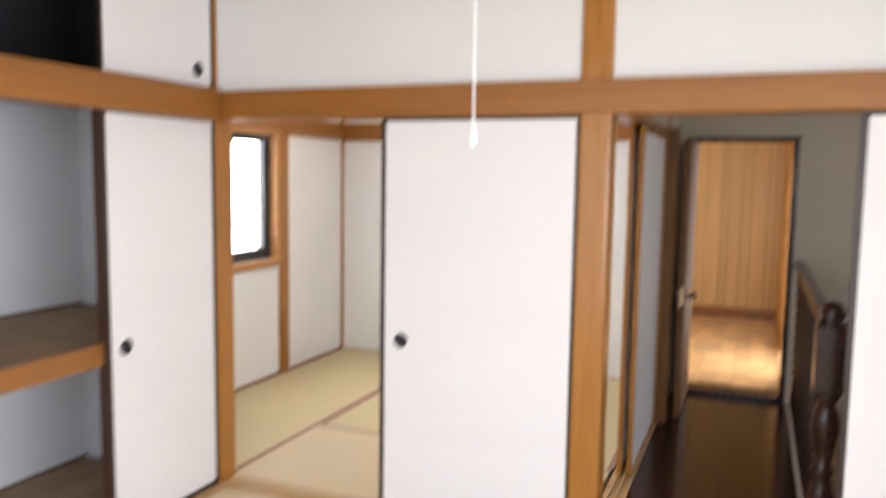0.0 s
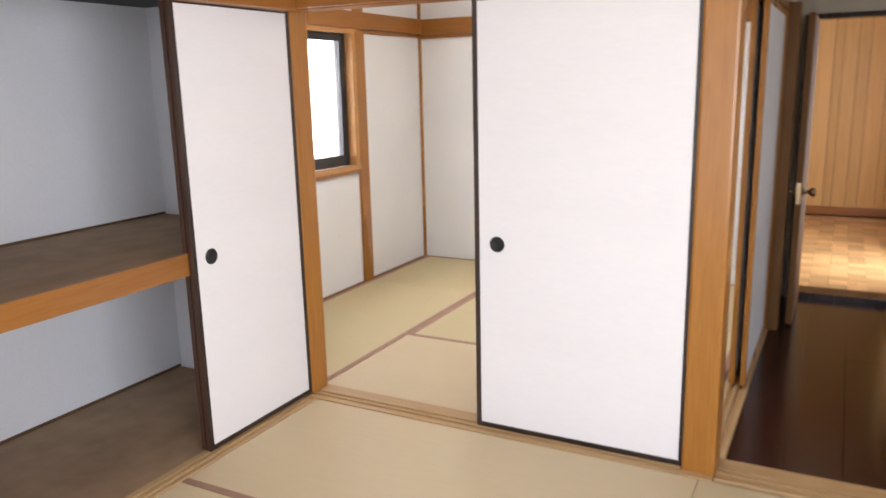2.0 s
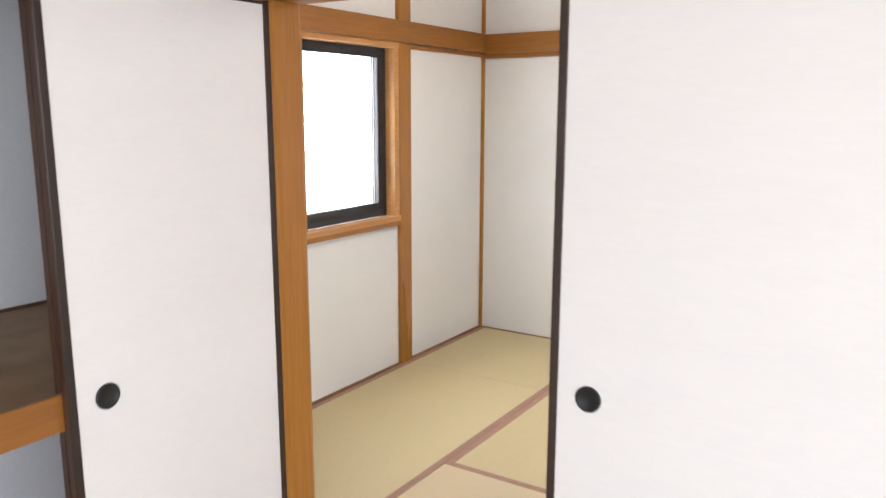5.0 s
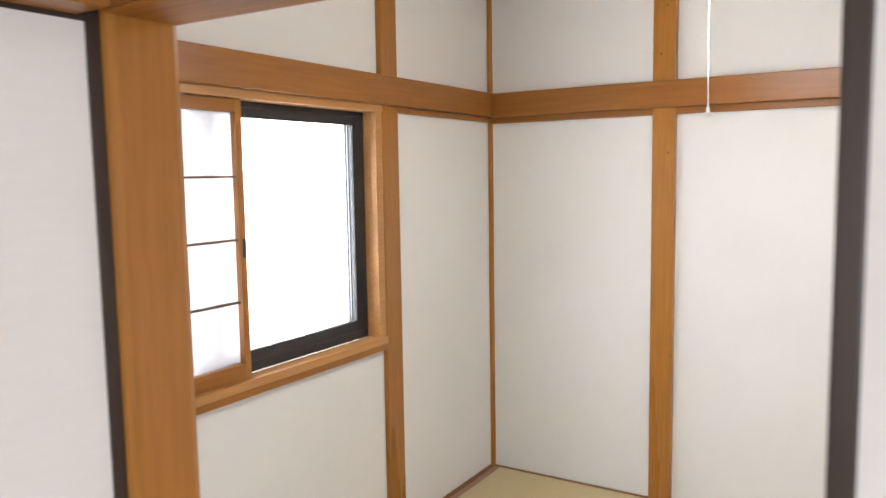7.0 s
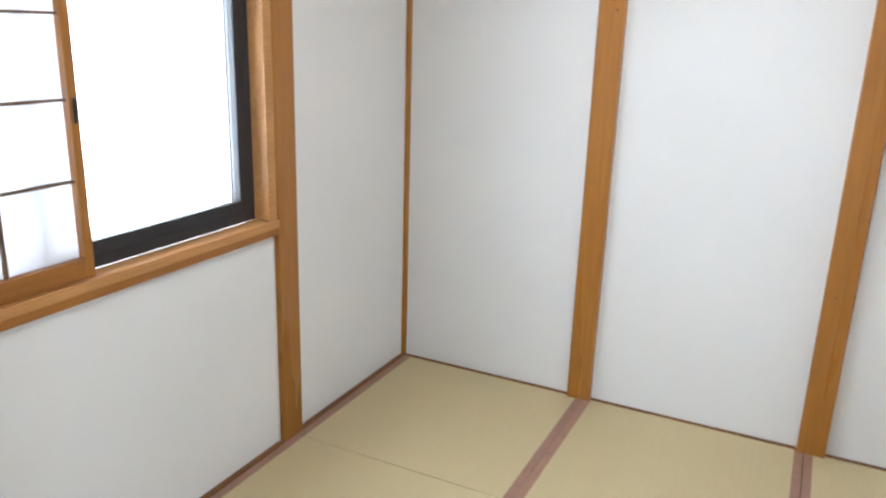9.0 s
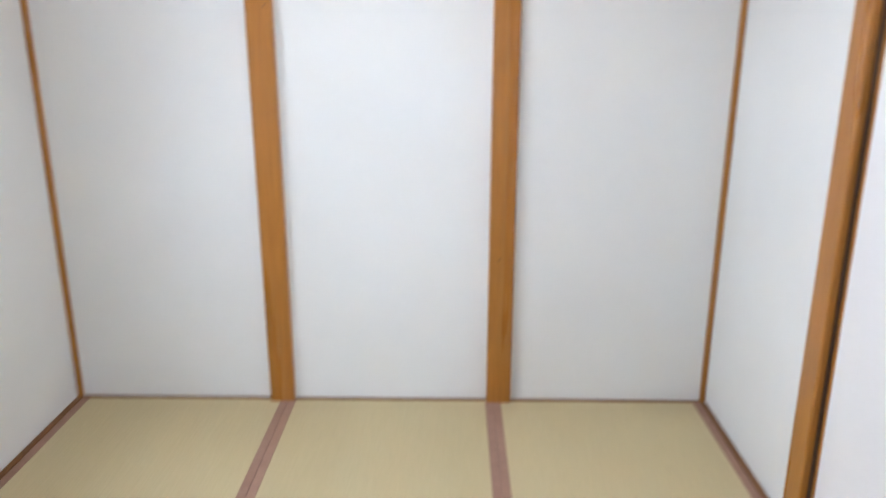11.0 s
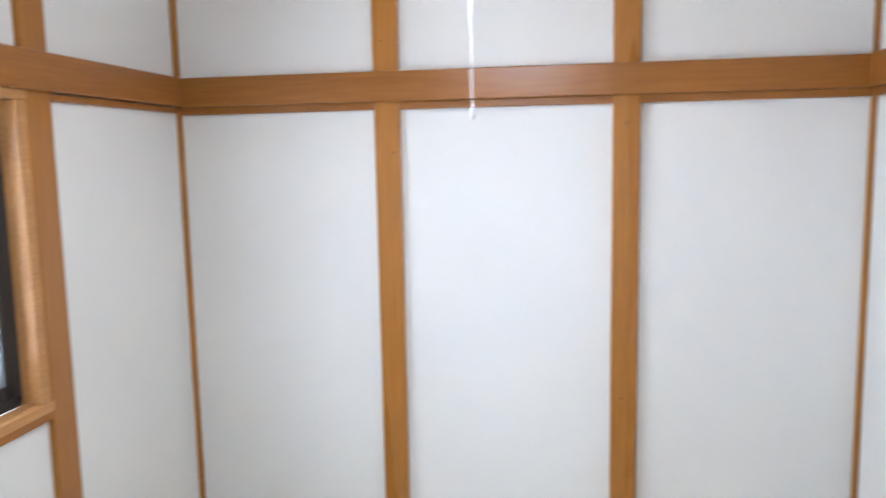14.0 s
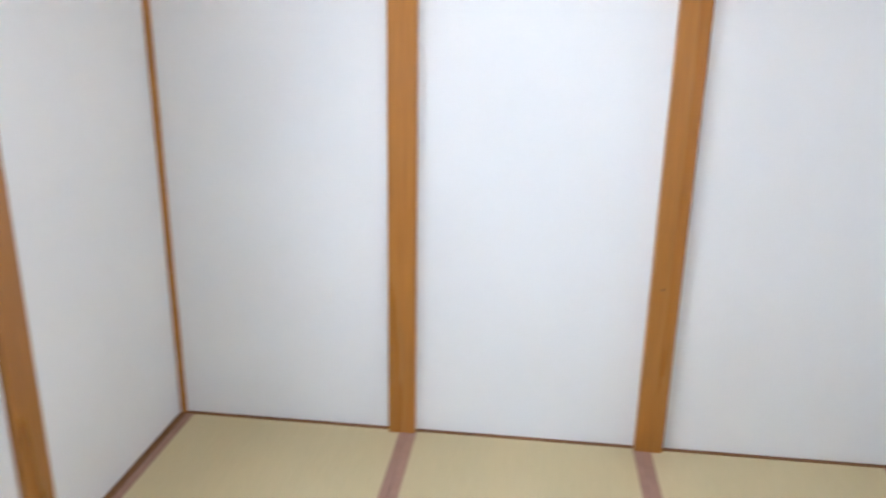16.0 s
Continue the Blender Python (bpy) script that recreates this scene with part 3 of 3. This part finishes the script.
for s in (-1, 1):
    k = lathe("knob", [(0.026, 0.0), (0.026, 0.006), (0.011, 0.01), (0.011, 0.032), (0.02, 0.038), (0.0265, 0.05), (0.0265, 0.058), (0.018, 0.068), (0.001, 0.07)], (0, 0, 0), METAL, "x", 24, leaf).data
    if s < 0:
        k.transform(Matrix.Scale(-1, 4, (1, 0, 0)))
        k.flip_normals()
    k.transform(Matrix.Translation((0.034 if s > 0 else 0.0, -0.59, 0.752)))
solid("latch_plate", [(0.005, 0.029, -0.6575, -0.654, 0.69, 0.81)], METAL, 0.001, leaf)
for z in (0.25, 1.5):
    solid("hinge", [(-0.012, 0.004, -0.004, 0.006, z, z + 0.1)], METAL, 0.002, leaf)

stairs_rail = empty("stair_balustrade", (2.517, 0.25, 0.0), "dark brown turned balustrade with a carved newel post", "balustrade")
solid("base_rail", [(-0.028, 0.028, 0.05, 2.31, 0.0, 0.028)], WHITE, 0.004, stairs_rail)
bm = bmesh.new()
block(bm, -0.032, 0.032, 0.03, 2.31, 0.915, 0.955, 0.012)
rail_top = new("handrail", mesh_of(bm, "handrail", DARK["y"]))
rail_top.parent = stairs_rail
bm = bmesh.new()
turned(bm, [(0.058, 0.0), (0.058, 0.10), (0.05, 0.11), (0.036, 0.14), (0.05, 0.2), (0.052, 0.27), (0.04, 0.34), (0.03, 0.38), (0.045, 0.4), (0.03, 0.42), (0.036, 0.47), (0.05, 0.55), (0.046, 0.62), (0.03, 0.66), (0.046, 0.68), (0.05, 0.7)], (0, 0, 0))
block(bm, -0.05, 0.05, -0.05, 0.05, 0.7, 0.95, 0.006)
turned(bm, [(0.052, 0.95), (0.058, 0.96), (0.04, 0.97), (0.05, 0.995), (0.046, 1.015), (0.028, 1.032), (0.004, 1.038)], (0, 0, 0))
newel = new("newel_post", mesh_of(bm, "newel_post", DARK["z"]))
newel.parent = stairs_rail
bm = bmesh.new()
prof = [(0.017, 0.028), (0.017, 0.12)]
for n in range(9):
    z = 0.13 + n * 0.075
    prof += [(0.009, z), (0.0155, z + 0.02), (0.017, z + 0.036), (0.0145, z + 0.055), (0.009, z + 0.07)]
prof += [(0.017, 0.82), (0.017, 0.916)]
turned(bm, prof, (0, 0, 0), "z", 10)
spindle = mesh_of(bm, "baluster", DARK["z"])
for n in range(20):
    b = new("baluster", spindle)
    b.location, b.parent = (0, 0.13 + n * 0.107, 0), stairs_rail

# Far room
structure("wall_far_room", "plain walls of the panelled room",
          [(0.3, 2.64, 5.67, 5.80, 0, CEIL), (0.2, 0.3, 2.86, 5.80, 0, CEIL), (2.49, 2.64, 2.70, 2.85, 0, CEIL), (2.49, 2.64, 3.95, 5.67, 0, CEIL), (2.49, 2.64, 2.85, 3.95, 1.9, CEIL), (2.49, 2.64, 2.85, 3.95, -0.2, 0.06)], PANEL["z"])
structure("ceiling_far_room", "white papered ceiling", [(0.2, 2.64, 2.71, 5.80, CEIL, CEIL + 0.03)], PLASTER)
structure("far_room_baseboard", "oak baseboard", [(0.3, 2.49, 5.635, 5.65, 0.04, 0.125), (2.475, 2.49, 3.99, 5.635, 0.04, 0.1)], WOOD["x"], 0.002)
structure("far_window_frame", "brown wood casing of the far window",
          [(2.462, 2.5, 2.85, 2.91, 0.06, 1.9), (2.484, 2.5, 3.89, 3.95, 0.06, 1.9), (2.462, 2.5, 2.91, 3.89, 1.84, 1.9)], WOOD["z"], 0.003)
structure("far_window_sill", "pale wood window track", [(2.45, 2.5, 2.91, 3.89, 0.04, 0.066)], PALE["y"], 0.003)

# Front room walls behind the camera
# the opening in this unseen wall is assumed, to hold the east fill
structure("wall_front_east", "white wall cloth of the front room", [(FRONT_E, FRONT_E + 0.1, FRONT_S, -3.22, 0, CEIL), (FRONT_E, FRONT_E + 0.1, -1.58, 0.0, 0, CEIL), (FRONT_E, FRONT_E + 0.1, -3.22, -1.58, 0, 0.62), (FRONT_E, FRONT_E + 0.1, -3.22, -1.58, 1.87, CEIL)], PLASTER)
structure("wall_front_south", "white wall cloth around the balcony window",
          [(-0.1, 0.45, FRONT_S - 0.1, FRONT_S, 0, CEIL), (3.05, FRONT_E + 0.1, FRONT_S - 0.1, FRONT_S, 0, CEIL), (0.45, 3.05, FRONT_S - 0.1, FRONT_S, 2.05, CEIL), (0.45, 3.05, FRONT_S - 0.1, FRONT_S, 0, 0.28)], PLASTER)
structure("wall_front_upper", "white wall cloth above the closet", [(-0.06, 0.0, -1.85, -0.66, 2.33, CEIL)], PLASTER)

# Floor and wall pieces
PLANK_W = 0.194
for n in range(4):
    x0 = 1.753 + n * PLANK_W
    cuts = [0.127, 0.127 + 0.7 + 0.31 * (n % 3), 2.554]
    for a, b in zip(cuts, cuts[1:]):
        solid("plank", [(x0 + 0.0008, min(x0 + PLANK_W, HALL_E) - 0.0008, a + 0.0008, b - 0.0008, -0.006, 0.0)], DARK["y"], 0.0012, hall)

board_wall = structure("wall_boards", "vertical oak-veneer boards with dark grooves", [(0.3, 2.49, 5.662, 5.669, 0.04, CEIL)], DARK["z"])
x, n = 0.3, 0
while x < 2.48:
    w = (0.10, 0.15, 0.075, 0.125)[n % 4]
    solid("board", [(x + 0.002, min(x + w, 2.49) - 0.002, 5.65, 5.661, 0.04, CEIL)], PANEL["z"], 0.0015, board_wall)
    x, n = x + w, n + 1

parquet = structure("far_room_floor", "mosaic parquet floor of small oak squares", [(1.80, 2.49, 2.722, 2.86, -0.06, 0.0335), (0.3, 2.49, 2.86, 5.67, -0.06, 0.034)], DARK["y"])
TILE = 0.114
tile_meshes = []
for a in "xy":
    bm = bmesh.new()
    block(bm, -TILE / 2 + 0.0006, TILE / 2 - 0.0006, -TILE / 2 + 0.0006, TILE / 2 - 0.0006, 0.034, 0.04)
    tile_meshes.append(mesh_of(bm, "parquet_square", PARQUET[a]))
rest = bmesh.new()
for i in range(19):
    for j in range(25):
        cx, cy = 2.485 - TILE * (i + 0.5), 2.722 + TILE * (j + 0.5)
        if cx < 1.85 and cy < 2.90:
            continue
        if i < 11:
            t = new("parquet_square", tile_meshes[(i + j) % 2])
            t.location, t.parent = (cx, cy, 0), parquet
        elif cx > 0.36:
            block(rest, cx - TILE / 2 + 0.0006, cx + TILE / 2 - 0.0006, cy - TILE / 2 + 0.0006, cy + TILE / 2 - 0.0006, 0.034, 0.04)
r = new("parquet_squares", mesh_of(rest, "parquet_squares", PARQUET["x"]))
r.parent = parquet
r["kind"] = "stuff"
